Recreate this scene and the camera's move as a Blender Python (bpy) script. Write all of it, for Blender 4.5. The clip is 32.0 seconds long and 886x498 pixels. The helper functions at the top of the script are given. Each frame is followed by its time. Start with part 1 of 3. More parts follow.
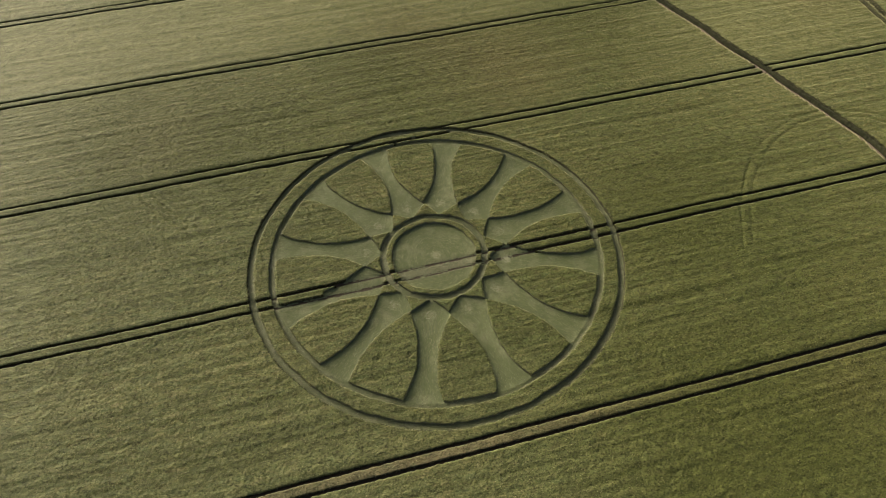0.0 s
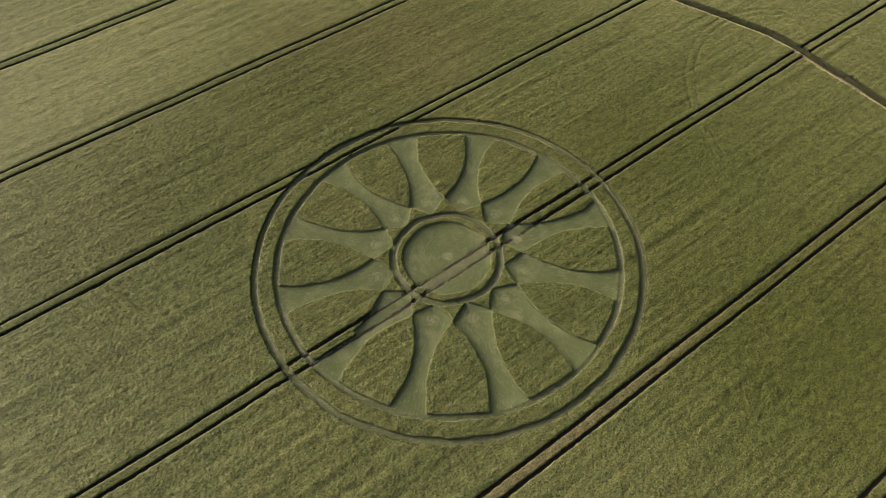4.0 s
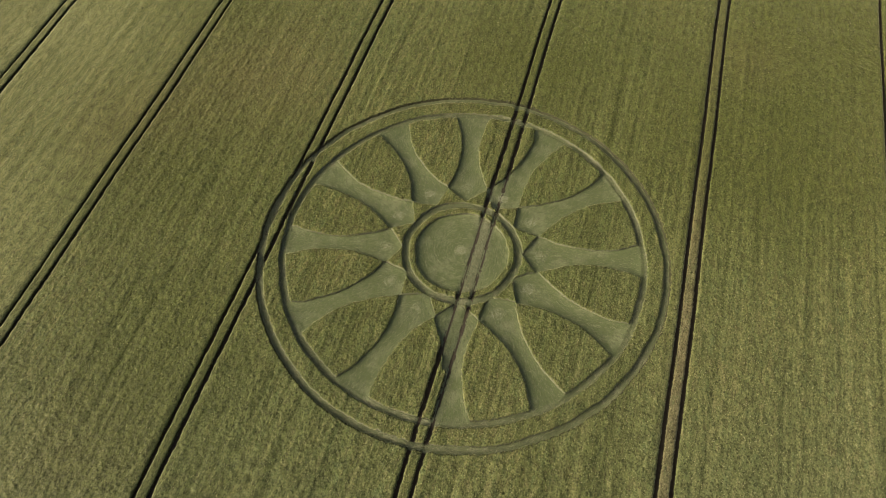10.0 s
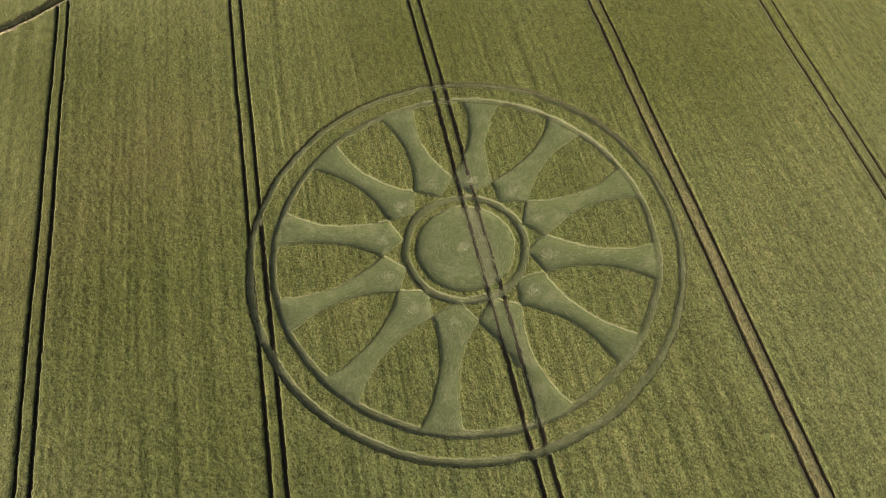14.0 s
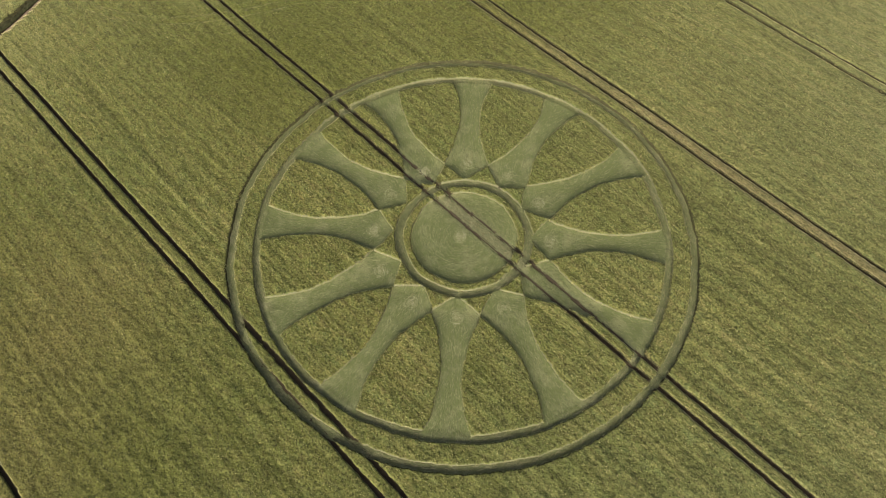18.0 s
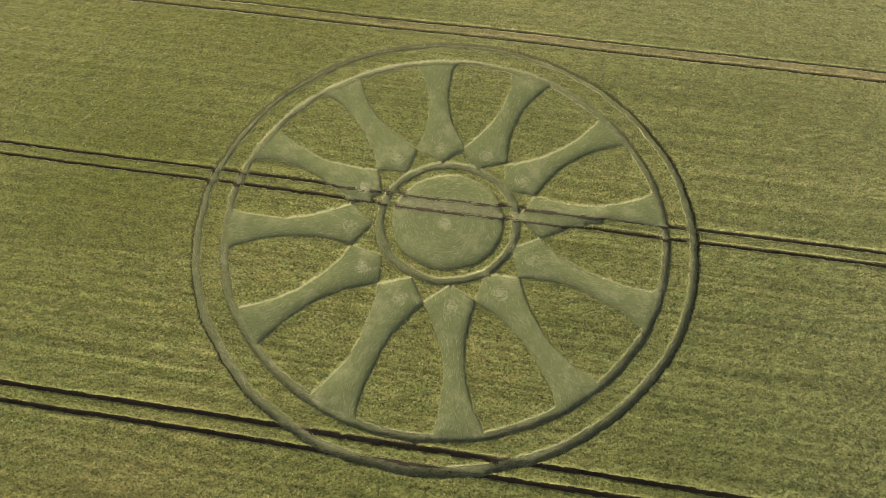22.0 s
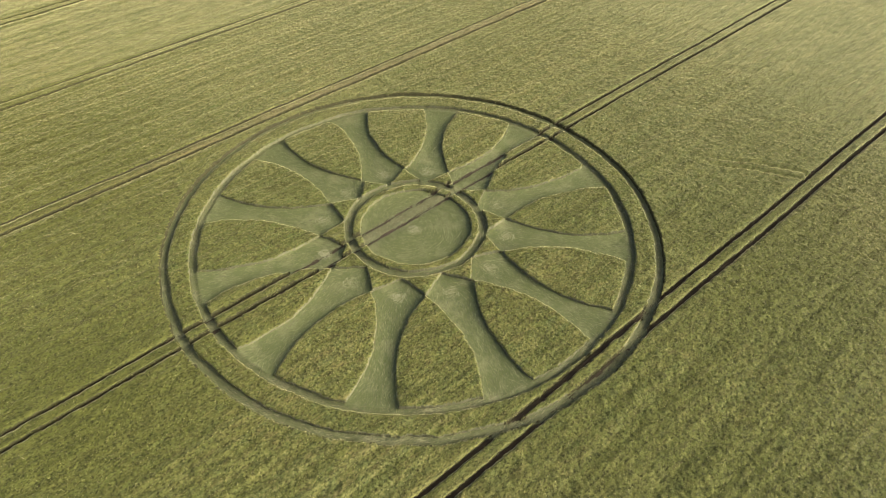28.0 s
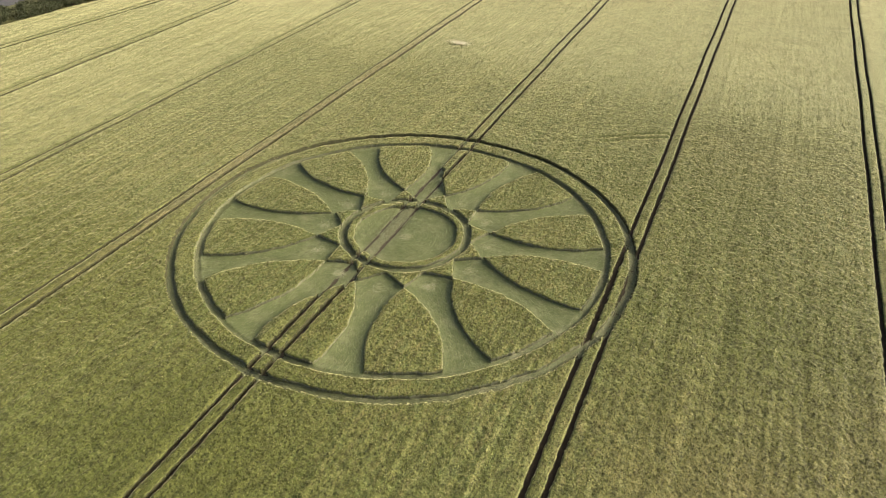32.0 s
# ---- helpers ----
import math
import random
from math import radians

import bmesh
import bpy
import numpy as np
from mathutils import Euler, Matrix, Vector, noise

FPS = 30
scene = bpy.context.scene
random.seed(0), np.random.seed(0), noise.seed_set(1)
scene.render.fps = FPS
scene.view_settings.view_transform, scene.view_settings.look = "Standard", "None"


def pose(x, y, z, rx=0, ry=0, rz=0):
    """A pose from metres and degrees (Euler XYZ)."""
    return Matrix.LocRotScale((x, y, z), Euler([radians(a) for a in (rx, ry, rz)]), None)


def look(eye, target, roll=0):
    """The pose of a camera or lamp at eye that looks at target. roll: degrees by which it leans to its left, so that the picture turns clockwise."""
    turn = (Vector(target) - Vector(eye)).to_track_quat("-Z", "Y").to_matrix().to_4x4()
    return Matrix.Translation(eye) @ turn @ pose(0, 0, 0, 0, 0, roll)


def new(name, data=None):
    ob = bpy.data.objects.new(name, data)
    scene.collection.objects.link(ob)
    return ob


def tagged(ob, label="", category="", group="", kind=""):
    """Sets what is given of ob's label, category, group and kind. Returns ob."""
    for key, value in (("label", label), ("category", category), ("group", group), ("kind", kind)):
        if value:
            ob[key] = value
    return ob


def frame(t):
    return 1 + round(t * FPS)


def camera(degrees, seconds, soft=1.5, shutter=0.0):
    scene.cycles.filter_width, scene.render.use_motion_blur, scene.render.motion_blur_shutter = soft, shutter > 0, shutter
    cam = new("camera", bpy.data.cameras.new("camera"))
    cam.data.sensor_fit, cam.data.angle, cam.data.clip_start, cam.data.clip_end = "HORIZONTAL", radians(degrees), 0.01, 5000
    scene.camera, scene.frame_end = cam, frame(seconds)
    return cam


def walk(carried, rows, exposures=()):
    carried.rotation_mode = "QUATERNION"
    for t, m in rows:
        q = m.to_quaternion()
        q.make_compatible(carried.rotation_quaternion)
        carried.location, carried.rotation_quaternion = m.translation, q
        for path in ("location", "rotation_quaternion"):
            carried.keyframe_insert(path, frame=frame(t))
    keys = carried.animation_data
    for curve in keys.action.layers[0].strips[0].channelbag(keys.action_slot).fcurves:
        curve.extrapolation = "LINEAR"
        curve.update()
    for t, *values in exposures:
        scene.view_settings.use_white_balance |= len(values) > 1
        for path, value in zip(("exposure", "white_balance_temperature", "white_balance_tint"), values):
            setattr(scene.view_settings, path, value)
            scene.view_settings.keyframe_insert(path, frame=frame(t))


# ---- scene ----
cam = camera(64.13, 32.0, 0.9)
SKY, SUN = 0.21, 1.55
LIFT = 0.3       # of the whole path over the plane it was fitted on
ROWS = [
    (0, -12.423, -54.202, 71.924, 38.184, 0.753, -14.814),
    (0.5, -14.814, -52.712, 71.883, 37.768, 0.724, -17.39),
    (1, -17.208, -51.092, 71.849, 37.374, 0.636, -20.009),
    (1.5, -19.526, -49.405, 71.768, 37.018, 0.562, -22.645),
    (2, -21.76, -47.637, 71.701, 36.688, 0.497, -25.31),
    (2.5, -23.87, -45.78, 71.64, 36.326, 0.449, -28.034),
    (3, -25.94, -43.869, 71.527, 36.031, 0.39, -30.782),
    (3.5, -27.922, -41.876, 71.392, 35.746, 0.351, -33.62),
    (5.5, -34.742, -33.561, 70.497, 34.884, 0.512, -45.396),
    (6, -36.24, -31.19, 70.379, 34.577, 0.509, -48.439),
    (6.5, -37.424, -28.866, 70.258, 34.217, 0.599, -51.475),
    (7, -38.551, -26.398, 70.174, 33.835, 0.644, -54.601),
    (7.5, -39.563, -23.919, 70.093, 33.502, 0.726, -57.802),
    (8, -40.459, -21.345, 70.062, 33.175, 0.711, -60.998),
    (8.5, -41.284, -18.758, 70.022, 32.885, 0.728, -64.221),
    (9, -41.561, -16.324, 70.254, 32.343, 0.901, -67.363),
    (9.5, -41.851, -13.943, 70.376, 31.974, 0.991, -70.411),
    (10, -42.017, -11.398, 70.37, 31.64, 1.131, -73.743),
    (10.5, -42.024, -8.879, 70.282, 31.323, 1.25, -77.123),
    (11, -41.919, -6.342, 69.95, 31.094, 1.356, -80.559),
    (11.5, -41.532, -3.819, 69.55, 30.803, 1.438, -84.052),
    (12, -41.022, -1.325, 69.086, 30.506, 1.487, -87.573),
    (12.5, -40.465, 1.245, 68.518, 30.325, 1.498, -91.152),
    (13, -39.724, 3.757, 68.124, 30.039, 1.506, -94.721),
    (13.5, -39.084, 6.345, 67.692, 29.942, 1.446, -98.34),
    (14, -38.222, 8.93, 67.357, 29.769, 1.319, -101.968),
    (14.5, -37.304, 11.423, 66.964, 29.674, 1.261, -105.682),
    (16.5, -31.343, 20.993, 64.433, 29.417, 0.729, -121.667),
    (17, -29.492, 23.099, 63.735, 29.376, 0.643, -125.877),
    (17.5, -27.52, 24.893, 63.155, 29.229, 0.646, -130.079),
    (18, -25.415, 26.636, 62.604, 29.158, 0.6, -134.377),
    (18.5, -23.233, 28.224, 61.989, 29.103, 0.615, -138.774),
    (19, -20.872, 29.698, 61.399, 29.041, 0.534, -143.222),
    (19.5, -18.468, 31.066, 60.691, 29.114, 0.475, -147.764),
    (20, -15.945, 32.395, 59.945, 29.256, 0.37, -152.401),
    (20.5, -13.35, 33.567, 59.192, 29.427, 0.292, -157.104),
    (21, -10.793, 34.72, 58.436, 29.772, 0.217, -161.782),
    (21.5, -8.133, 35.677, 57.732, 30.121, 0.103, -166.474),
    (22, -5.481, 36.523, 57.026, 30.602, 0.017, -171.156),
    (22.5, -2.79, 37.255, 56.308, 31.277, -0.065, -175.875),
    (23, 0.033, 38.04, 55.517, 32.157, -0.192, -180.598),
    (23.5, 2.928, 38.862, 54.625, 33.256, -0.241, -185.25),
    (24, 5.926, 39.583, 53.69, 34.47, -0.261, -189.812),
    (24.5, 9.042, 40.19, 52.728, 35.764, -0.273, -194.233),
    (25, 12.264, 40.707, 51.781, 37.126, -0.3, -198.534),
    (25.5, 15.55, 41.108, 50.888, 38.555, -0.308, -202.674),
    (27.5, 28.627, 40.635, 47.666, 44.229, -0.239, -217.995),
    (28, 31.83, 39.997, 46.948, 45.535, -0.224, -221.53),
    (28.5, 34.963, 39.175, 46.266, 46.819, -0.177, -224.918),
    (29, 38.035, 38.165, 45.581, 48.058, -0.117, -228.238),
    (29.5, 41.052, 36.985, 44.894, 49.26, -0.104, -231.443),
    (30, 44.03, 35.632, 44.192, 50.436, -0.116, -234.517),
    (30.5, 46.944, 34.104, 43.482, 51.658, -0.227, -237.496),
    (31, 49.818, 32.447, 42.738, 52.87, -0.346, -240.376),
    (31.5, 52.618, 30.643, 41.973, 54.066, -0.485, -243.177),
    (32, 55.307, 28.658, 41.256, 55.236, -0.635, -245.894),
]
NUDGE = ((0, 6, 9, 13, 17, 20, 23, 25, 28, 30, 32), (0.0, 0.05, 0.18, 0.23, 0.19, 0.14, 0.1, 0.06, 0.13, 0.17, 0.1))   # degrees of pitch
EXPOSURES = [(0.0, -0.3), (6.0, -0.21), (9.0, -0.15), (13.0, 0.01), (19.0, 0.15), (23.0, 0.24), (28.0, 0.38), (32.0, 0.46)]
walk(cam, [(t, pose(x, y, z + LIFT, rx + float(np.interp(t, *NUDGE)), ry, rz)) for t, x, y, z, rx, ry, rz in ROWS], EXPOSURES)

# ---- world, sun ----
world = bpy.data.worlds.new("world")
scene.world = world
world.use_nodes = True
wn = world.node_tree.nodes
sky = wn.new("ShaderNodeTexSky")
sky.sky_type, sky.sun_disc = "NISHITA", False
SUN_AZ, SUN_EL = -33.0, 28.0      # degrees clockwise from +y, degrees above the horizon
sky.sun_elevation, sky.sun_rotation = radians(SUN_EL), radians(SUN_AZ)
sky.dust_density, sky.air_density, sky.ozone_density = 9.0, 0.5, 0.0
wn["Background"].inputs["Strength"].default_value = SKY
world.node_tree.links.new(sky.outputs["Color"], wn["Background"].inputs["Color"])
sun = new("sun", bpy.data.lights.new("sun", "SUN"))
sun.data.energy, sun.data.angle, sun.data.color = SUN, radians(30.0), (1.0, 0.915, 0.79)
sun_dir = Vector((math.sin(radians(SUN_AZ)) * math.cos(radians(SUN_EL)), math.cos(radians(SUN_AZ)) * math.cos(radians(SUN_EL)), math.sin(radians(SUN_EL))))
sun.matrix_world = look(sun_dir * 300, (0, 0, 0))


# ---- materials ----
def shader(name, rough=0.8, spec=0.3):
    m = bpy.data.materials.new(name)
    m.use_nodes = True
    b = m.node_tree.nodes["Principled BSDF"]
    b.inputs["Roughness"].default_value = rough
    b.inputs["Specular IOR Level"].default_value = spec
    return m, m.node_tree.nodes, m.node_tree.links, b


def noise_at(nodes, links, vec, scale, detail=2.0, rough=0.5):
    n = nodes.new("ShaderNodeTexNoise")
    n.inputs["Scale"].default_value, n.inputs["Detail"].default_value, n.inputs["Roughness"].default_value = scale, detail, rough
    links.new(vec, n.inputs["Vector"])
    return n.outputs["Fac"]


def stretched(nodes, links, sx, sy, sz):
    g = nodes.new("ShaderNodeNewGeometry")
    m = nodes.new("ShaderNodeMapping")
    m.inputs["Scale"].default_value = (sx, sy, sz)
    links.new(g.outputs["Position"], m.inputs["Vector"])
    return m.outputs["Vector"]


def ramp(nodes, links, fac, *stops):
    r = nodes.new("ShaderNodeValToRGB")
    while len(r.color_ramp.elements) < len(stops):
        r.color_ramp.elements.new(0.5)
    for e, (p, c) in zip(r.color_ramp.elements, stops):
        e.position, e.color = p, (*c, 1)
    links.new(fac, r.inputs["Fac"])
    return r.outputs["Color"]


def blend(nodes, links, a, b, fac, mode="MIX"):
    n = nodes.new("ShaderNodeMix")
    n.data_type, n.blend_type = "RGBA", mode
    for value, socket in ((fac, n.inputs[0]), (a, n.inputs[6]), (b, n.inputs[7])):
        if isinstance(value, (int, float)):
            socket.default_value = value
        elif isinstance(value, tuple):
            socket.default_value = (*value, 1)
        else:
            links.new(value, socket)
    return n.outputs[2]


def bump(nodes, links, b, height, strength, distance):
    n = nodes.new("ShaderNodeBump")
    n.inputs["Strength"].default_value, n.inputs["Distance"].default_value = strength, distance
    links.new(height, n.inputs["Height"])
    links.new(n.outputs["Normal"], b.inputs["Normal"])


def patches(nodes, links, spots):
    """Soft round patches of tone in the crop: 1 in their middles, 0 outside."""
    total = None
    for x, y, r in spots:
        g = nodes.new("ShaderNodeNewGeometry")
        m = nodes.new("ShaderNodeMapping")
        m.vector_type = "TEXTURE"
        m.inputs["Location"].default_value, m.inputs["Scale"].default_value = (x, y, 0), (r, r, 1000)
        links.new(g.outputs["Position"], m.inputs["Vector"])
        t = nodes.new("ShaderNodeTexGradient")
        t.gradient_type = "SPHERICAL"
        links.new(m.outputs["Vector"], t.inputs["Vector"])
        if total is None:
            total = t.outputs["Fac"]
        else:
            add = nodes.new("ShaderNodeMath")
            add.operation, add.use_clamp = "ADD", True
            links.new(total, add.inputs[0])
            links.new(t.outputs["Fac"], add.inputs[1])
            total = add.outputs[0]
    return total


RIPE = ((-46, 60, 30), (-14, 66, 26), (64, 36, 26), (22, 66, 22))


# Deep green spots; regional brightness, cloud shade among it, is put into their colour.
DEEP_SHADE = ((22, -32, 20), (58, -38, 55), (70, -62, 45), (36, 46, 22), (-34, 28, 22), (32, 0, 17), (-20, 27, 14), (2, 38, 24))
BROWN = ((19, 36, 17), (6, 47, 12), (-34, 30, 10), (40, -30, 9), (78, 42, 11))


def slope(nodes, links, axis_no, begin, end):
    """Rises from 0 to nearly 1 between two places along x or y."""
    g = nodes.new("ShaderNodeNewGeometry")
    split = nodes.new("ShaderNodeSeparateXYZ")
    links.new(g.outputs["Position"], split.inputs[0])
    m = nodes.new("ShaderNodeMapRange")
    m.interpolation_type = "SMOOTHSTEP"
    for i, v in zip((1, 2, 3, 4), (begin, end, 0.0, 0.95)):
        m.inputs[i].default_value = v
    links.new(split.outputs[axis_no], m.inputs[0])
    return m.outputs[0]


def crop_material(name, dark, mid, pale, tip):
    """Ripening barley: green and straw in drifts and in bands along the drill rows."""
    m, n, k, b = shader(name, 0.65, 0.2)
    world_pos = stretched(n, k, 1, 1, 1)
    drift = noise_at(n, k, world_pos, 0.035, 4, 0.6)
    band = noise_at(n, k, stretched(n, k, 0.05, 1.0, 1.0), 0.8, 5, 0.7)
    fine = noise_at(n, k, stretched(n, k, 0.8, 1.0, 1.0), 5.2, 2, 0.6)
    clump = noise_at(n, k, stretched(n, k, 0.6, 1.0, 1.0), 0.9, 4, 0.7)
    base = ramp(n, k, fine, (0.37, dark), (0.5, mid), (0.63, pale))
    hue = noise_at(n, k, stretched(n, k, 0.45, 1.0, 1.0), 1.5, 4, 0.75)
    base = blend(n, k, base, (0.185, 0.16, 0.062), ramp(n, k, hue, (0.52, (0, 0, 0)), (0.64, (0.72, 0.72, 0.72))))
    base = blend(n, k, base, (0.095, 0.132, 0.045), ramp(n, k, hue, (0.36, (0.72, 0.72, 0.72)), (0.48, (0, 0, 0))))
    base = blend(n, k, base, dark, ramp(n, k, clump, (0.47, (0, 0, 0)), (0.66, (0.5, 0.5, 0.5))))
    base = blend(n, k, base, GREEN, ramp(n, k, drift, (0.42, (0, 0, 0)), (0.66, (0.5, 0.5, 0.5))))
    base = blend(n, k, base, tip, ramp(n, k, band, (0.46, (0, 0, 0)), (0.72, (0.5, 0.5, 0.5))))
    streak = noise_at(n, k, stretched(n, k, 0.025, 1.0, 1.0), 1.1, 4, 0.6)
    base = blend(n, k, base, dark, ramp(n, k, streak, (0.48, (0, 0, 0)), (0.64, (0.62, 0.62, 0.62))))
    combed = noise_at(n, k, stretched(n, k, 0.012, 1.0, 1.0), 2.3, 2, 0.5)
    base = blend(n, k, base, dark, ramp(n, k, combed, (0.5, (0, 0, 0)), (0.64, (0.3, 0.3, 0.3))))
    base = blend(n, k, base, pale, ramp(n, k, combed, (0.36, (0.3, 0.3, 0.3)), (0.48, (0, 0, 0))))
    rust = blend(n, k, patches(n, k, BROWN), noise_at(n, k, world_pos, 0.35, 4, 0.7), 0.7, "MULTIPLY")
    base = blend(n, k, base, (0.17, 0.137, 0.05), blend(n, k, rust, (0.75, 0.75, 0.75), 1.0, "MULTIPLY"))
    spots = blend(n, k, patches(n, k, RIPE), noise_at(n, k, world_pos, 0.12, 4, 0.6), 0.5, "MULTIPLY")
    base = blend(n, k, base, (0.084, 0.097, 0.019), blend(n, k, patches(n, k, DEEP_SHADE), (0.75, 0.75, 0.75), 1.0, "MULTIPLY"))
    base = blend(n, k, base, pale, spots)
    # Crop paled towards -x and -y: distant, grazing brightness put into the colour.
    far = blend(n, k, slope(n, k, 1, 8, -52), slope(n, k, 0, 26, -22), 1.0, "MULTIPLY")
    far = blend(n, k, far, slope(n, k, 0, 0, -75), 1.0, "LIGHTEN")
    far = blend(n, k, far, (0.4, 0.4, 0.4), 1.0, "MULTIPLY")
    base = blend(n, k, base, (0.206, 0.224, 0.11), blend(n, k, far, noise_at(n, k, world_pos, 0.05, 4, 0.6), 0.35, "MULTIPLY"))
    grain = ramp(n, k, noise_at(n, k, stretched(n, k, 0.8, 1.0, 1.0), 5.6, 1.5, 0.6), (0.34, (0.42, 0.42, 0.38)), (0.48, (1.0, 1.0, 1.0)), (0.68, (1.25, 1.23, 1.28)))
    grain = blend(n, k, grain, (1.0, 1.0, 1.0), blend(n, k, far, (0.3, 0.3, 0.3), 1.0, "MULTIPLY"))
    base = blend(n, k, base, grain, 1.0, "MULTIPLY")
    mottle = ramp(n, k, noise_at(n, k, stretched(n, k, 0.4, 1.0, 1.0), 1.9, 3, 0.65), (0.37, (0.72, 0.73, 0.7)), (0.5, (1.0, 1.0, 1.0)), (0.63, (1.2, 1.19, 1.2)))
    base = blend(n, k, base, mottle, 1.0, "MULTIPLY")
    k.new(base, b.inputs["Base Color"])
    b.inputs["Sheen Weight"].default_value, b.inputs["Sheen Roughness"].default_value = 1.0, 0.3
    b.inputs["Sheen Tint"].default_value = (1.0, 0.96, 0.52, 1)
    bump(n, k, b, noise_at(n, k, world_pos, 6.0, 2, 0.65), 0.8, 0.1)
    return m


def laid_material(name, dark, mid, pale):
    """Flattened stalks: every stalk its own tone."""
    m, n, k, b = shader(name, 0.6, 0.25)
    g = n.new("ShaderNodeNewGeometry")
    tone = ramp(n, k, g.outputs["Random Per Island"], (0.0, dark), (0.5, mid), (0.88, mid), (0.94, pale))
    patch = noise_at(n, k, stretched(n, k, 1, 1, 1), 0.6, 3, 0.6)
    worn = noise_at(n, k, stretched(n, k, 1, 1, 1), 0.33, 4, 0.7)
    tone = blend(n, k, tone, dark, ramp(n, k, patch, (0.45, (0, 0, 0)), (0.7, (0.5, 0.5, 0.5))))
    k.new(blend(n, k, tone, pale, ramp(n, k, worn, (0.5, (0, 0, 0)), (0.68, (0.6, 0.6, 0.6)))), b.inputs["Base Color"])
    return m


def mottled(name, stops, scale, rough=0.9, bump_scale=12.0, depth=0.05, spec=0.2):
    m, n, k, b = shader(name, rough, spec)
    pos = stretched(n, k, 1, 1, 1)
    a = noise_at(n, k, pos, scale, 4, 0.65)
    c = noise_at(n, k, pos, scale * 9, 3, 0.7)
    colour = blend(n, k, ramp(n, k, a, *stops), ramp(n, k, c, (0.3, stops[0][1]), (0.7, stops[-1][1])), 0.4)
    k.new(colour, b.inputs["Base Color"])
    bump(n, k, b, noise_at(n, k, pos, bump_scale, 3, 0.7), 0.7, depth)
    return m


GREEN = (0.078, 0.108, 0.026)
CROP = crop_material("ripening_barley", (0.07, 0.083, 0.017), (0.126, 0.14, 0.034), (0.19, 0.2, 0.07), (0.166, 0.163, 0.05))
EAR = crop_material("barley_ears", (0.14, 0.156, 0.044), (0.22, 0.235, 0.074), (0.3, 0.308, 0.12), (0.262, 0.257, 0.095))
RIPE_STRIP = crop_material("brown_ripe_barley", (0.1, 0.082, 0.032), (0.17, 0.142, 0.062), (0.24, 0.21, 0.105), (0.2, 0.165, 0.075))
# Green stems, darkened in colour for the shade between stalks that solid walls lack.
SHADED_STEM = mottled("shaded_green_stems", ((0.3, (0.034, 0.034, 0.014)), (0.7, (0.072, 0.072, 0.03))), 3.0, 0.7, 14.0, 0.06)
# Straw stems, paled in colour to stand for sunlit walls of the circle.
SUNLIT_STEM = mottled("sunlit_straw_stems", ((0.3, (0.115, 0.122, 0.064)), (0.7, (0.2, 0.208, 0.122))), 3.0, 0.6, 14.0, 0.06)
LAID = laid_material("flattened_stalks", (0.13, 0.16, 0.058), (0.16, 0.19, 0.074), (0.3, 0.315, 0.16))
PATH_STALK = laid_material("trampled_path_stalks", (0.115, 0.134, 0.053), (0.165, 0.185, 0.08), (0.3, 0.3, 0.17))
SOIL = mottled("dark_soil", ((0.3, (0.034, 0.028, 0.018)), (0.7, (0.08, 0.065, 0.039))), 1.2)
DIRT = mottled("pale_trodden_earth", ((0.3, (0.2, 0.155, 0.11)), (0.7, (0.32, 0.26, 0.19))), 0.8)
WEEDS = mottled("dark_dead_weeds", ((0.3, (0.02, 0.025, 0.01)), (0.7, (0.058, 0.06, 0.026))), 1.5)
TRODDEN = laid_material("trodden_straw", (0.148, 0.152, 0.07), (0.205, 0.204, 0.1), (0.36, 0.345, 0.21))
SWIRL = laid_material("pale_swirled_straw", (0.225, 0.243, 0.118), (0.31, 0.328, 0.18), (0.5, 0.505, 0.34))
LAND = mottled("distant_farmland", ((0.35, (0.09, 0.1, 0.035)), (0.65, (0.17, 0.16, 0.065))), 0.02)
STRAW = mottled("bleached_straw", ((0.3, (0.5, 0.48, 0.3)), (0.7, (0.68, 0.65, 0.45))), 2.0)
LEAF = mottled("scrub_leaves", ((0.3, (0.03, 0.04, 0.015)), (0.7, (0.09, 0.1, 0.045))), 1.0, 0.7)
BARK = mottled("scrub_bark", ((0.3, (0.05, 0.04, 0.03)), (0.7, (0.12, 0.1, 0.08))), 3.0)
ROAD = mottled("grey_asphalt", ((0.3, (0.06, 0.06, 0.06)), (0.7, (0.11, 0.11, 0.11))), 1.0)

# ---- the plan ----
rng = np.random.default_rng(7)
TRAMS = {-4: -90.9, -3: -70.5, -2: -48.3, -1: -25.9, 0: -1.95, 1: 22.4, 2: 45.95, 3: 69.0, 4: 92.5}
WHEEL, TRACK = 0.72, 0.205            # half the wheel gap, half a track's width
CROP_H = 0.56
HUB = (-0.26, -0.05)                  # centre of the hub rings
HUB_DISC, HUB_IN, HUB_OUT = 5.36, 6.19, 6.95
RING_IN, RING_OUT = (20.62, 21.27), (23.2, 23.88)
PHASE = 11.5                         # degrees of the first spoke
FOOTPATH_Y = (-140, -60, -40, -25.3, -14.6, -2, 5, 12.3, 22.5, 30.2, 37.3, 44.1, 50, 54.1, 75, 140)
FOOTPATH_X = (52, 62, 64.6, 65.7, 66.5, 66.6, 65.5, 62.9, 60.3, 57.5, 54.9, 52.4, 49.2, 47.5, 38, 12)


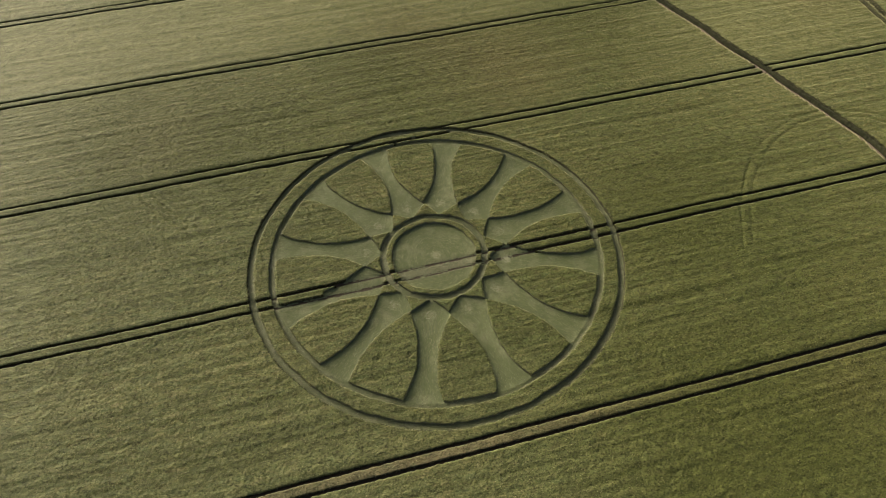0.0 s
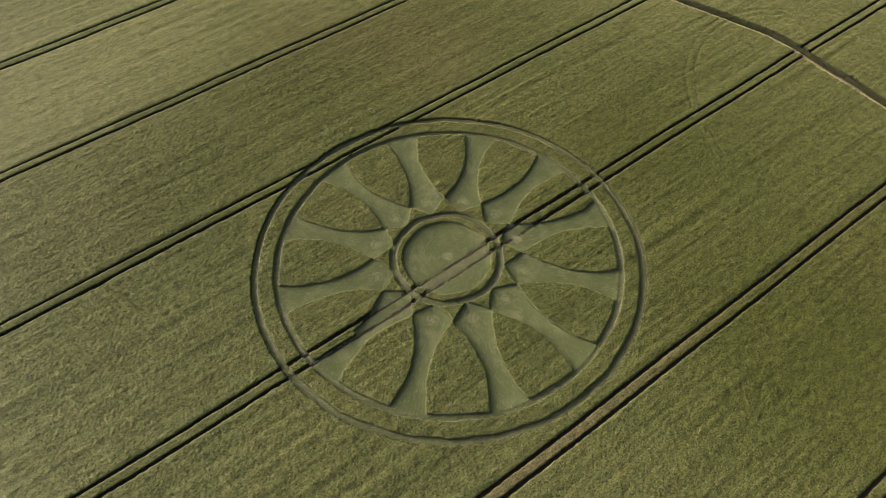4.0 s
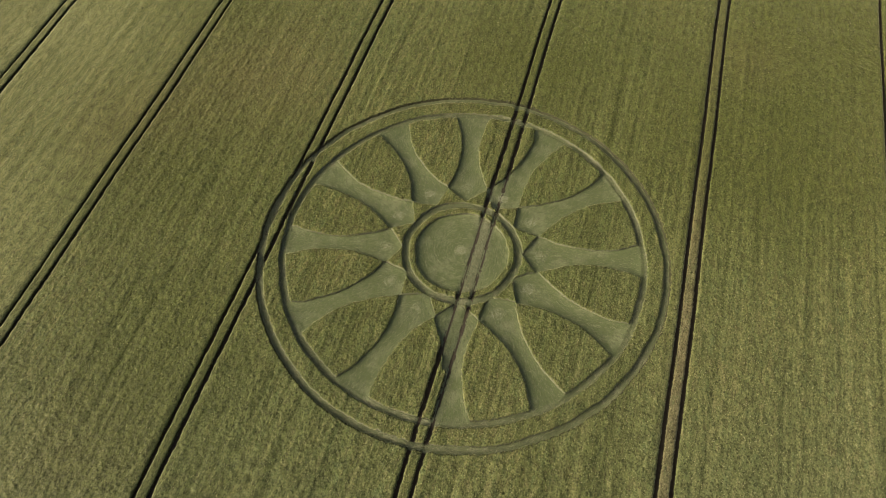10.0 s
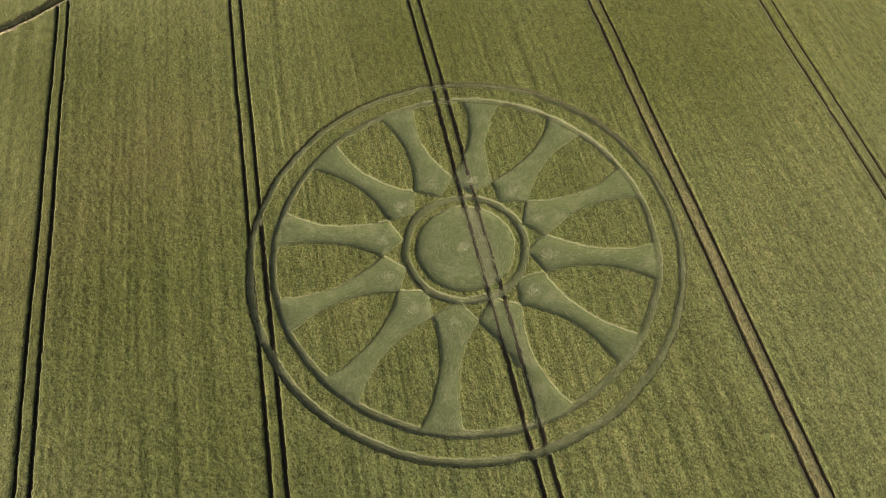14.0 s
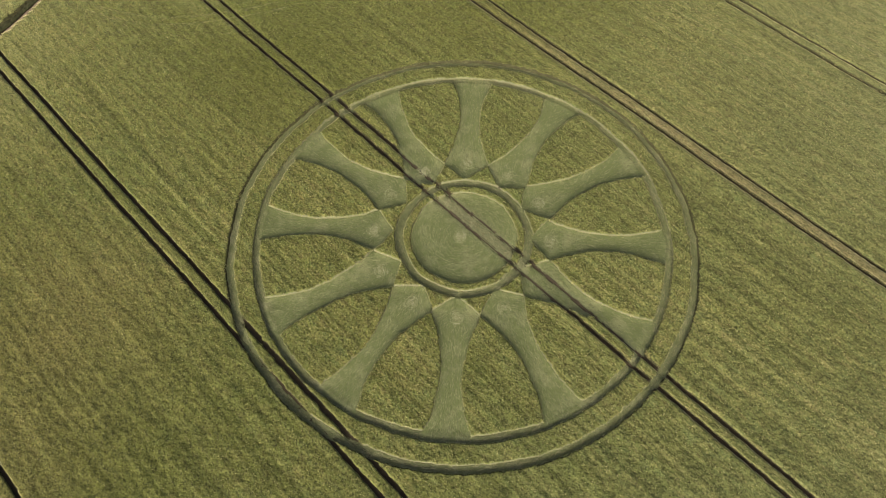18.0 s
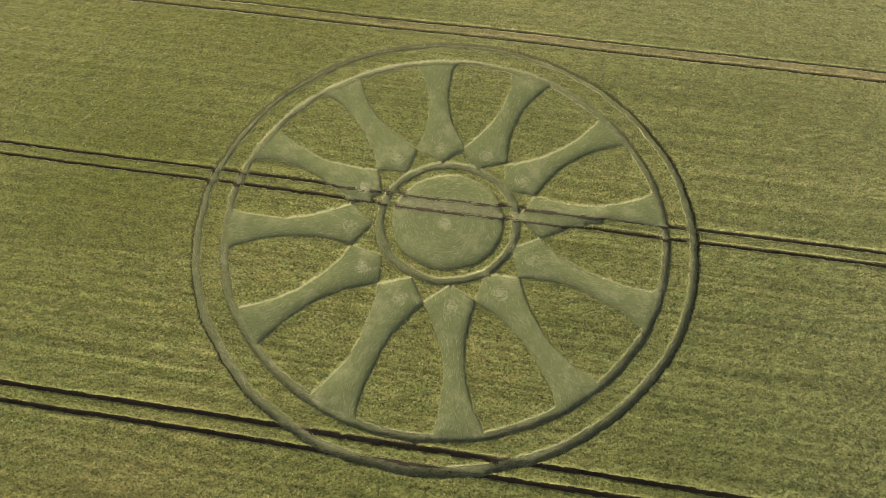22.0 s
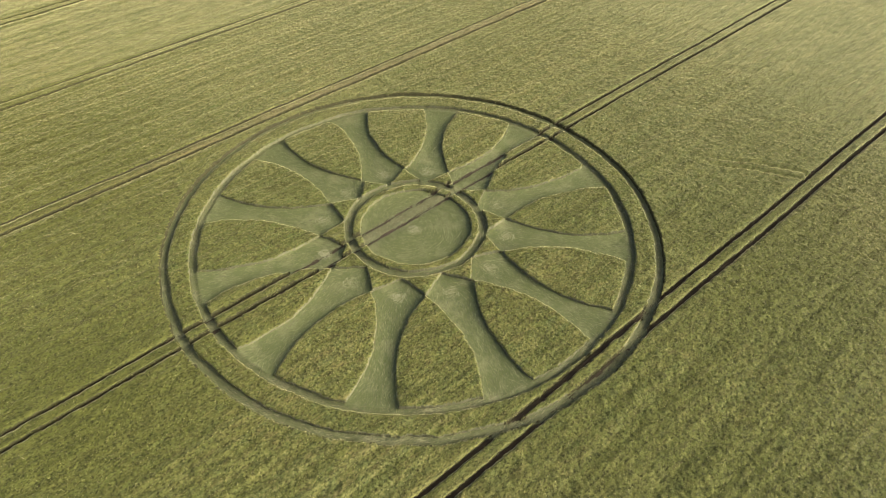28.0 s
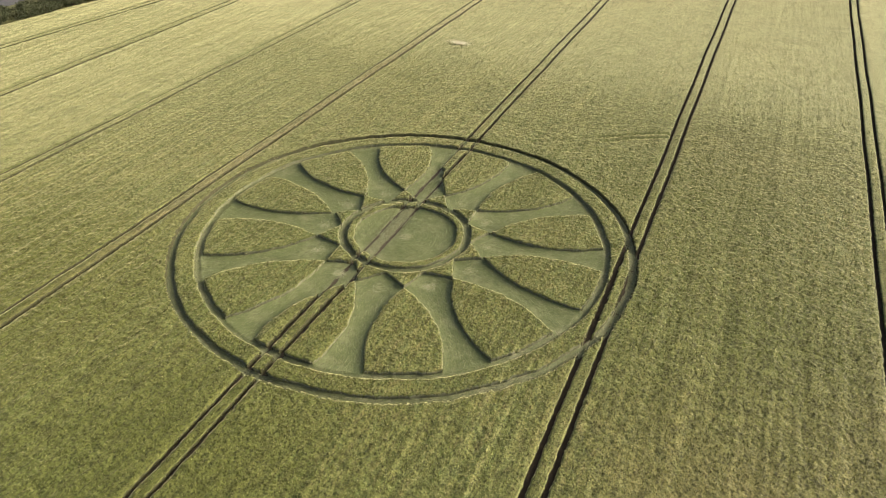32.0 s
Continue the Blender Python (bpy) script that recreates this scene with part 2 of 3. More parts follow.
def value_noise(x, y, scale, seed):
    """Smooth noise in -1..1 with features of about that many metres."""
    x, y = np.asarray(x, float) / scale + 1000, np.asarray(y, float) / scale + 1000
    i, j = np.floor(x).astype(int), np.floor(y).astype(int)
    table = np.random.default_rng(seed).uniform(-1, 1, (512, 512))
    u, v = x - i, y - j
    u, v = u * u * (3 - 2 * u), v * v * (3 - 2 * v)
    a, b = table[i % 512, j % 512], table[(i + 1) % 512, j % 512]
    c, d = table[i % 512, (j + 1) % 512], table[(i + 1) % 512, (j + 1) % 512]
    return (a * (1 - u) + b * u) * (1 - v) + (c * (1 - u) + d * u) * v


def tram_y(k, x):
    if k == -4:                      # the headland pair runs along the field edge
        return -90.9 - 0.12 * x
    return TRAMS[k] + 0.05 * np.sin(x * 0.045 + 1.7 * k) + 0.04 * np.sin(x * 0.21 + k)


def footpath_x(y):
    return np.interp(y, FOOTPATH_Y, FOOTPATH_X) + 0.25 * np.sin(y * 0.19) + 0.12 * np.sin(y * 0.55 + 1)


def canopy(x, y, rough=1.0):
    """Height of the standing crop's top."""
    h = CROP_H + 0.05 * value_noise(x, y, 3.0, 11) + 0.025 * value_noise(x, y, 0.7, 12) + 0.032 * value_noise(x, y, 0.2, 14)
    h = h + 0.055 * value_noise(x * 0.04, y, 0.9, 13) + 0.04 * value_noise(x * 0.03, y, 0.42, 15) + rough * 0.045 * rng.uniform(-1, 1, np.shape(x))
    return h - dips(x, y)


def line_gap(x, y, pts):
    """Distance from an open line of points."""
    best = np.full(np.shape(x), 1e9)
    for (ax, ay), (bx, by) in zip(pts, pts[1:]):
        t = np.clip(((x - ax) * (bx - ax) + (y - ay) * (by - ay)) / ((bx - ax) ** 2 + (by - ay) ** 2), 0, 1)
        best = np.minimum(best, np.hypot(x - ax - t * (bx - ax), y - ay - t * (by - ay)))
    return best


OLD_TURN = ((39.4, -8.7), (42, -3.6), (45.2, 1.2), (49.1, 5.4), (53.2, 8.1), (57.6, 10.0), (62.8, 10.5), (68.3, 8.7), (72, 6))
OLD_MARK = ((-36.2, 21.0), (-34, 17.0), (-31.2, 13.4))


def dips(x, y):
    d = np.zeros(np.shape(x))
    for pts, depth in ((OLD_TURN, 0.15), (OLD_MARK, 0.24)):
        near = line_gap(x, y, pts)
        d += depth * np.exp(-(((near - 0.62) / 0.22) ** 2)) * (0.75 + 0.4 * value_noise(x, y, 2.0, 31))
    d += 0.3 * np.exp(-(((x + 58.4) / 0.9) ** 2 + ((y + 18.5) / 2.0) ** 2))
    return d


def spoke_gap(x, y):
    """Positive inside a flattened spoke; also its number."""
    th = np.degrees(np.arctan2(y, x)) - PHASE
    k = np.round(th / 30).astype(int) % 12
    a = np.radians(k * 30 + PHASE + SPOKE_TURN[k])
    u, v = x * np.cos(a) + y * np.sin(a), -x * np.sin(a) + y * np.cos(a)
    side = (SPOKE_WAIST[k] + 0.037 * (u - 15.0) ** 2 - np.abs(v)) * 0.9
    inner = u - (7.0 + 1.84 * (np.abs(v) / 2.37) ** 1.1)
    return np.minimum(np.minimum(side, inner), RING_IN[0] + 0.2 - np.hypot(x, y)), k


SPOKE_TURN = np.random.default_rng(3).uniform(-0.4, 0.4, 12)
SPOKE_WAIST = 0.98 + np.random.default_rng(4).uniform(-0.08, 0.08, 12)


def track_gap(x, y):
    """Positive inside a wheel track."""
    g = np.full(np.shape(x), -1e9)
    for k in TRAMS:
        g = np.maximum(g, TRACK - np.abs(np.abs(y - tram_y(k, x)) - WHEEL))
    return g


def wobble(x, y, seed=0):
    return x + 0.10 * value_noise(x, y, 2.2, 41 + seed) + 0.05 * value_noise(x, y, 0.5, 42 + seed), y + 0.10 * value_noise(x, y, 2.2, 43 + seed) + 0.05 * value_noise(x, y, 0.5, 44 + seed)


def voids(x, y):
    """Signed gaps of all the flattened shapes, positive inside."""
    x, y = wobble(x, y)
    r, rh = np.hypot(x, y), np.hypot(x - HUB[0], y - HUB[1])
    spokes, k = spoke_gap(x, y)
    return {"disc": HUB_DISC - rh, "hub_path": np.minimum(rh - HUB_IN, HUB_OUT - rh), "spoke": spokes,
            "inner_path": np.minimum(r - RING_IN[0], RING_IN[1] - r), "outer_path": np.minimum(r - RING_OUT[0], RING_OUT[1] - r)}, k, r, rh


# ---- mesh helpers ----
def mesh_of(name, verts, quads, material, tris=None):
    me = bpy.data.meshes.new(name)
    verts, quads = np.asarray(verts, np.float32), np.asarray(quads, np.int32)
    me.vertices.add(len(verts))
    me.vertices.foreach_set("co", verts.ravel())
    size = quads.shape[1]
    me.loops.add(quads.size)
    me.loops.foreach_set("vertex_index", quads.ravel())
    me.polygons.add(len(quads))
    me.polygons.foreach_set("loop_start", np.arange(0, quads.size, size, dtype=np.int32))
    me.update(calc_edges=True)
    me.validate()
    me.materials.append(material)
    return me


def sheet(name, X, Y, Z, keep, material, wall=None, track_wall=None):
    """A mesh of the kept cells of a grid."""
    nx, ny = X.shape
    ids = np.arange(nx * ny).reshape(nx, ny)
    q = np.stack([ids[:-1, :-1], ids[1:, :-1], ids[1:, 1:], ids[:-1, 1:]], -1)[keep]
    used, back = np.unique(q, return_inverse=True)
    co = np.stack([X.ravel(), Y.ravel(), Z.ravel()], -1)[used]
    me = mesh_of(name, co, back.reshape(q.shape), material)
    if wall:
        me.materials.append(wall)
        faces = back.reshape(q.shape)
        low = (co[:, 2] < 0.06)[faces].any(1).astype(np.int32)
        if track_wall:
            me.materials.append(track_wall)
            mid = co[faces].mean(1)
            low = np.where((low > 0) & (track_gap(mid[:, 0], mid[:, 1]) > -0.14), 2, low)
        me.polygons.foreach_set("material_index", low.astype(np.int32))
    return me


def part(name, me, parent, label=""):
    ob = new(name, me)
    ob.parent = parent
    if label:
        ob["label"] = label
    return ob


def ear_mesh(x, y, height, wide, tall):
    """Ears and awns over the canopy: one leaning spike each."""
    tuft = value_noise(x, y, 0.2, 14) > rng.uniform(-0.9, 0.4, len(x))
    x, y, height = x[tuft], y[tuft], height[tuft]
    n = len(x)
    a = rng.uniform(0, 2 * math.pi, n)
    w, h = wide * rng.uniform(0.6, 1.3, n), tall * rng.uniform(0.5, 1.3, n)
    z = height - 0.13
    lx, ly = 0.02 + rng.normal(0, 0.05, n), -0.01 + rng.normal(0, 0.05, n)
    co = np.zeros((n, 3, 3))
    co[:, 0] = np.stack([x - np.cos(a) * w, y - np.sin(a) * w, z], -1)
    co[:, 1] = np.stack([x + np.cos(a) * w, y + np.sin(a) * w, z], -1)
    co[:, 2] = np.stack([x + lx, y + ly, z + 0.1 + h], -1)
    return mesh_of("ear_layer", co.reshape(-1, 3), np.arange(3 * n).reshape(n, 3), EAR)


def any_corner(m):
    return m[:-1, :-1] | m[1:, :-1] | m[1:, 1:] | m[:-1, 1:]


def standing(name, X, Y, gap, chosen):
    """Standing crop where gap > 0: the top, and ragged walls down to the ground. gap falls by about one a metre."""
    step = abs(X[1, 0] - X[0, 0])
    gx, gy = np.gradient(gap, X[:, 0], Y[0, :])
    size = np.maximum(np.hypot(gx, gy), 0.3)
    inside = (gap > 0) & chosen
    near = any_corner(inside)
    out = gap <= 0
    PX, PY = X - np.where(out, gx / size ** 2 * (np.maximum(gap, -1.5 * step) - 0.07), 0), Y - np.where(out, gy / size ** 2 * (np.maximum(gap, -1.5 * step) - 0.07), 0)
    Z = np.where(out, 0.01, canopy(X, Y, 0.6) - 0.09 * np.exp(-np.maximum(gap, 0) / 0.1))
    return sheet(name, PX, PY, Z, near & any_corner(chosen & (gap > -2 * step)), CROP, SUNLIT_STEM, SHADED_STEM)


# ---- ground ----
def ground_mesh():
    a = np.array([-2500, -1200, -600, -300, -200, -150, -100, -50, 0, 50, 100, 150, 200, 300, 600, 1200, 2500], float)
    X, Y = np.meshgrid(a, a, indexing="ij")
    return sheet("ground", X, Y, np.zeros(X.shape) - 0.04, np.ones((len(a) - 1, len(a) - 1), bool), LAND)


tagged(new("ground", ground_mesh()), "green and straw coloured farmland all round", "ground", kind="structure")
sa = np.linspace(-150, 94, 60)
SX, SY = np.meshgrid(sa, np.linspace(0, 1, 40), indexing="ij")
SY = (-104 - 0.16 * SX) * (1 - SY) + 95 * SY
tagged(new("field_soil", sheet("field_soil", SX, SY, 0 * SX, np.ones((59, 39), bool), SOIL)), "dark bare soil under the barley", "soil", kind="structure")


# ---- the crop between the tramlines ----
def lane(name, low, high, xs, step, label, per_m2=40, edge_per_m=14, top=None):
    """A strip of standing crop between two wheel tracks, cut by the circle and the footpath."""
    n = max(3, int(round(float(np.mean(high - low)) / step)))
    s = np.linspace(0, 1, n)
    s = np.concatenate([[0], s, [1]])
    X = np.repeat(xs[:, None], n + 2, 1)
    lo = low + 0.05 * value_noise(xs, low, 0.45, 61) + 0.04 * rng.uniform(-1, 1, len(xs))
    hi = high + 0.05 * value_noise(xs, high, 0.45, 62) + 0.04 * rng.uniform(-1, 1, len(xs))
    Y = lo[:, None] * (1 - s) + hi[:, None] * s
    X = X + 0.3 * step * rng.uniform(-1, 1, X.shape)
    Y[:, 2:-2] += 0.25 * step * rng.uniform(-1, 1, Y[:, 2:-2].shape)
    Z = canopy(X, Y, 0.25 if n < 12 else 1.2 if step < 0.2 else 0.8)
    for i, drop in ((1, 0.08), (2, 0.02)) if n > 12 else ((1, 0.03),):
        Z[:, i] -= drop
        Z[:, -1 - i] -= drop
    Y[:, 0] += 0.12
    Y[:, -1] -= 0.12
    wx, wy = wobble(X, Y)
    circle = np.hypot(wx, wy) - RING_OUT[1]
    foot = np.minimum(np.abs(X - footpath_x(Y)) - 0.75, np.where(Y > 25, np.abs(np.abs(X - 86.9) - WHEEL) - 0.32, 9))
    gap = np.minimum(circle, foot)
    out = gap <= 0
    rr = np.maximum(np.hypot(X, Y), 1e-6)
    pull = np.where(out & (circle <= foot), np.minimum(-circle, 0.6), 0)
    PX, PY = X + X / rr * pull, Y + Y / rr * pull
    side = np.sign(X - footpath_x(Y))
    PX = PX + np.where(out & (foot < circle), side * np.minimum(-foot, 0.6), 0)
    Z = np.where(out, 0.0, Z)
    Z[:, 0], Z[:, -1] = 0.0, 0.0
    me = sheet(name, PX, PY, Z, any_corner(~out), top or CROP, SHADED_STEM)
    ob = tagged(new(name, me), label, "crop", "standing crop", "stuff")
    area = float(np.sum(np.diff(xs) * (high - low)[1:]))
    near = float(np.sum((np.diff(xs) * (high - low)[1:])[np.abs(xs[1:]) < 52]))
    for nearby in (True, False):
        count = int((near * per_m2) if nearby else (area - near) * per_m2 * 0.4)
        x = rng.uniform(-62, 62, int(count * 1.2)) if nearby else rng.uniform(-150, 93, count)
        fade = np.clip((62 - np.abs(x)) / 20, 0, 1)
        x = x[rng.uniform(0, 1, len(x)) < (fade if nearby else 1 - fade)]
        t = rng.uniform(0.004, 0.996, len(x))
        y = np.interp(x, xs, low) * (1 - t) + np.interp(x, xs, high) * t
        ok = (np.hypot(x, y) > RING_OUT[1] + 0.05) & (np.abs(x - footpath_x(y)) > 0.8)
        x, y = x[ok], y[ok]
        inset = np.minimum.reduce([y - np.interp(x, xs, low), np.interp(x, xs, high) - y, np.hypot(x, y) - RING_OUT[1]])
        tagged(part("ear_layer", ear_mesh(x, y, canopy(x, y, 0.5) - 0.18 * np.exp(-np.maximum(inset, 0) / 0.11), 0.045 if nearby else 0.065, 0.19 if nearby else 0.15), ob), kind="stuff")
    for edge, inward in ((low, 1), (high, -1)):
        x = rng.uniform(-60, 62, int(122 * edge_per_m))
        y = np.interp(x, xs, edge) + inward * rng.uniform(0.04, 0.15, len(x))
        ok = (np.hypot(x, y) > RING_OUT[1] + 0.05) & (np.abs(x - footpath_x(y)) > 0.8)
        tagged(part("edge_fringe", ear_mesh(x[ok], y[ok], canopy(x[ok], y[ok], 0.5) - 0.24, 0.05, 0.12), ob), kind="stuff")
    return ob


def spaced(near, far, fine, coarse):
    """Places along the rows, close set near the circle."""
    mid = np.arange(-near, near + fine, fine)
    return np.concatenate([np.arange(-far, -near, coarse), mid, np.arange(near + coarse, 94, 0.3)])


FIELD = "ripening green and straw barley standing in drilled rows"
keys = sorted(TRAMS)
for a, b in zip(keys, keys[1:]):
    close = a in (-2, -1, 0, 1)
    xs = spaced(48 if close else 62, 150, 0.16 if close else 0.34, 0.6)
    low, high = tram_y(a, xs) + WHEEL + TRACK, tram_y(b, xs) - WHEEL - TRACK
    lane("crop_lane", low, high, xs, 0.16 if close else 0.34, FIELD + " between two tramlines", 66 if close else 32)
for k in keys:
    xs = spaced(60, 150, 0.2, 0.6)
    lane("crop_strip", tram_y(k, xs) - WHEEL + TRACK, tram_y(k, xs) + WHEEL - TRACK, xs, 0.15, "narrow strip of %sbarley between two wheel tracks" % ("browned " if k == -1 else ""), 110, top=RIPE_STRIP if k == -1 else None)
xs = spaced(40, 150, 0.3, 0.5)
lane("crop_lane", -103.5 - 0.16 * xs, tram_y(-4, xs) - WHEEL - TRACK, xs, 0.3, FIELD + " at the headland", 20)

# ---- the crop circle: standing shapes ----
CELL = 0.11
axis = np.arange(-24.4, 24.4 + CELL, CELL)
GX, GY = np.meshgrid(axis, axis, indexing="ij")
VOID, SPOKE, RAD, RADH = voids(GX, GY)
# between the wheel tracks a tongue of crop still stands in the outer part of one spoke
TONGUE = np.maximum.reduce([np.abs(GY - tram_y(0, GX)) - (WHEEL - TRACK), GX + 14.9, -20.6 - GX])
VOID["spoke"] = np.minimum(VOID["spoke"], TONGUE)
TRK = track_gap(GX, GY) + 0.04 * value_noise(GX, GY, 0.4, 63)
GAP = -np.maximum.reduce([*VOID.values(), TRK])
GAP = GAP + 0.05 * value_noise(GX, GY, 0.35, 64)
ANGLE = np.degrees(np.arctan2(GY, GX)) - PHASE
PETAL = np.floor(ANGLE / 30).astype(int) % 12
STAR_EDGE = 9.2


def shoulder(x, y):
    """How far the ears droop towards the edge of a standing shape."""
    i, j = np.clip(np.round((np.stack([x, y]) - axis[0]) / CELL).astype(int), 0, len(axis) - 1)
    return 0.2 * np.exp(-np.maximum(GAP[i, j], 0) / 0.11)


def crop_thing(name, label, category, chosen, group=""):
    """A standing shape of the circle: its stems and canopy, and the ears above."""
    thing = tagged(new(name), label, category, group)
    part("canopy", standing("canopy", GX, GY, GAP, chosen), thing)
    x, y = scatter((GAP > 0.02) & chosen, 100)
    tagged(part("ear_layer", ear_mesh(x, y, canopy(x, y, 0.5) - shoulder(x, y), 0.045, 0.19), thing), kind="stuff")
    x, y = scatter((GAP > 0.015) & (GAP < 0.13) & chosen, 60)
    tagged(part("edge_fringe", ear_mesh(x, y, canopy(x, y, 1.0) - 0.1 - shoulder(x, y), 0.045, 0.12), thing), kind="stuff")
    return thing


def scatter(mask, per_m2):
    """Random places within a mask of the grid."""
    cells = np.argwhere(mask)
    n = int(len(cells) * CELL * CELL * per_m2)
    pick = cells[rng.integers(0, len(cells), n)]
    return axis[pick[:, 0]] + CELL * rng.uniform(-0.5, 0.5, n), axis[pick[:, 1]] + CELL * rng.uniform(-0.5, 0.5, n)


for k in range(12):
    crop_thing("standing_petal", "petal of standing barley between two flattened spokes", "crop petal",
               (PETAL == k) & (RAD > STAR_EDGE - 0.1) & (RAD < RING_IN[0] + 0.3), "petals of the crop circle")
    crop_thing("hub_triangle", "small triangle of standing barley pointing out from the hub", "crop triangle",
               (PETAL == k) & (RADH > HUB_OUT - 0.2) & (RAD < STAR_EDGE - 0.1), "triangles round the hub")
crop_thing("hub_ring", "thin ring of standing barley round the flattened disc", "crop ring", (RADH > HUB_DISC - 0.2) & (RADH < HUB_IN + 0.2))
crop_thing("rim_ring", "wide ring of standing barley between two narrow paths", "crop ring", (RAD > RING_IN[1] - 0.2) & (RAD < RING_OUT[0] + 0.2))


# ---- the crop circle: flattened floors ----
def bank(x, y):
    """The laid stalks climb towards the standing crop at the edges of each flattened shape."""
    gaps = voids(x, y)[0]
    wide, disc = np.maximum(gaps["spoke"], -0.1), np.maximum(gaps["disc"], -0.1)
    inside = np.maximum(wide, disc)
    path = np.maximum.reduce([gaps["hub_path"], gaps["inner_path"], gaps["outer_path"]])
    return np.where(path > inside, 0.03 + 0.09 * np.exp(-np.maximum(path, 0) / 0.2), 0.13 * np.exp(-np.maximum(inside, 0) / 0.55)) * np.clip(-track_gap(x, y) / 0.3, 0, 1)


def floor_sheet(name, mask, material):
    Z = 0.05 + 0.03 * value_noise(GX, GY, 0.4, 71) + 0.02 * rng.uniform(-1, 1, GX.shape) + bank(GX, GY)
    return sheet(name, GX, GY, Z, any_corner(mask), material)


def stalks(name, x, y, heading, length, lift, material, banked=True):
    """Laid stalks as thin bent blades, one by one."""
    n = len(x)
    c, s = np.cos(heading), np.sin(heading)
    w, roll = rng.uniform(0.009, 0.02, n), rng.uniform(-0.22, 0.22, n)
    rise, w = w * np.sin(roll), w * np.cos(roll)
    z = 0.07 + lift * rng.uniform(0, 1, n)
    co = np.zeros((n, 6, 3))
    for i, (t, up) in enumerate(((-0.5, -0.03), (0.0, 0.03), (0.5, -0.02))):
        bend = 0.06 * (t * t * 4) * rng.uniform(-1, 1, n)
        px, py = x + c * length * t - s * bend, y + s * length * t + c * bend
        co[:, 2 * i] = np.stack([px - s * w, py + c * w, z + up + rise], -1)
        co[:, 2 * i + 1] = np.stack([px + s * w, py - c * w, z + up - rise], -1)
    if banked:
        co[:, :, 2] += bank(co[:, :, 0], co[:, :, 1])
    ids = np.arange(n)[:, None] * 6
    quads = np.concatenate([ids + [0, 1, 3, 2], ids + [2, 3, 5, 4]])
    return mesh_of(name, co.reshape(-1, 3), quads, material)


PATH_MAT = mottled("trampled_path_mat", ((0.3, (0.085, 0.096, 0.042)), (0.7, (0.15, 0.162, 0.08))), 1.0, 0.7, 8.0, 0.1, 0.3)
LAID_MAT = mottled("laid_stalk_mat", ((0.3, (0.11, 0.126, 0.054)), (0.7, (0.175, 0.195, 0.095))), 1.0, 0.6, 8.0, 0.1, 0.3)


def flattened(name, label, mask, per_m2, heading, group="", material=None):
    material = material or LAID
    mask = mask & ~RUT
    thing = tagged(new(name), label, "flattened crop", group)
    part("stalk_mat", floor_sheet("stalk_mat", mask, PATH_MAT if material is PATH_STALK else LAID_MAT), thing)
    x, y = scatter(mask, per_m2)
    clear = track_gap(x, y) < np.where(np.hypot(x, y) < 23, -0.04, 9)
    x, y = x[clear], y[clear]
    tagged(part("stalk_layer", stalks("stalk_layer", x, y, heading(x, y) + rng.normal(0, 0.28, len(x)), np.where(track_gap(x, y) > -0.5, 0.5, 1.0) * rng.uniform(0.25, 0.65, len(x)), 0.06, material), thing), kind="stuff")
    return thing


RUT = (TRK + 0.09 * value_noise(GX, GY, 1.1, 65) > np.where(RADH < HUB_OUT, 0.06, 0.02)) & (RAD < 23)
STRIP = (np.abs(GY - tram_y(0, GX)) < WHEEL - 0.05) & (RADH < HUB_OUT + 0.6)


def round_hub(x, y):
    return np.arctan2(y - HUB[1], x - HUB[0]) + math.pi / 2 + 0.12


def nest(cx, cy, radius, count, thing):
    """A small swirl of stalks with their pale sides up."""
    d, q = radius * rng.uniform(0, 1, count) ** 0.8, rng.uniform(0, 2 * math.pi, count)
    me = stalks("swirl_nest", cx + d * np.cos(q), cy + d * np.sin(q), q + math.pi / 2 + 0.35 + rng.normal(0, 0.3, count), rng.uniform(0.25, 0.55, count), 0.1, SWIRL)
    tagged(part("swirl_nest", me, thing), "small swirl of pale stalks", kind="stuff")


for k in range(12):
    a = radians(k * 30 + PHASE)

    def along(x, y, a=a):
        u, v = x * math.cos(a) + y * math.sin(a), -x * math.sin(a) + y * math.cos(a)
        swirl = np.exp(-(((u - 8.9) / 1.1) ** 2)) * 1.2 * np.sign(v + 0.2)
        return a + 0.074 * (u - 15) * np.clip(v, -2, 2) / 1.6 + swirl

    spoke = flattened("flattened_spoke", "spoke of flattened pale grey-green barley between standing petals", (VOID["spoke"] > -0.04) & (SPOKE == k), 140, along, "spokes of the crop circle")
    if k != 6:                        # the tramline runs through that end
        nest(9.1 * math.cos(a), 9.1 * math.sin(a), 0.75, 120, spoke)
disc = flattened("central_disc", "round disc of barley flattened in a swirl", (VOID["disc"] > -0.04) & ~STRIP, 170, round_hub)
nest(0.0, 0.17, 0.7, 210, disc)
flattened("trodden_strip", "pale trodden straw between wheel tracks across the disc", STRIP & (GAP < 0.02), 70, lambda x, y: 0 * x + rng.normal(0, 0.5, len(x)), "", TRODDEN)
flattened("hub_path", "narrow flattened ring path round the hub", (VOID["hub_path"] > -0.04) & ~STRIP, 85, round_hub, "", PATH_STALK)
flattened("inner_rim_path", "narrow flattened ring path along the petals", VOID["inner_path"] > -0.04, 85, round_hub, "", PATH_STALK)
flattened("outer_rim_path", "narrow flattened ring path round the whole circle", VOID["outer_path"] > -0.04, 85, round_hub, "", PATH_STALK)


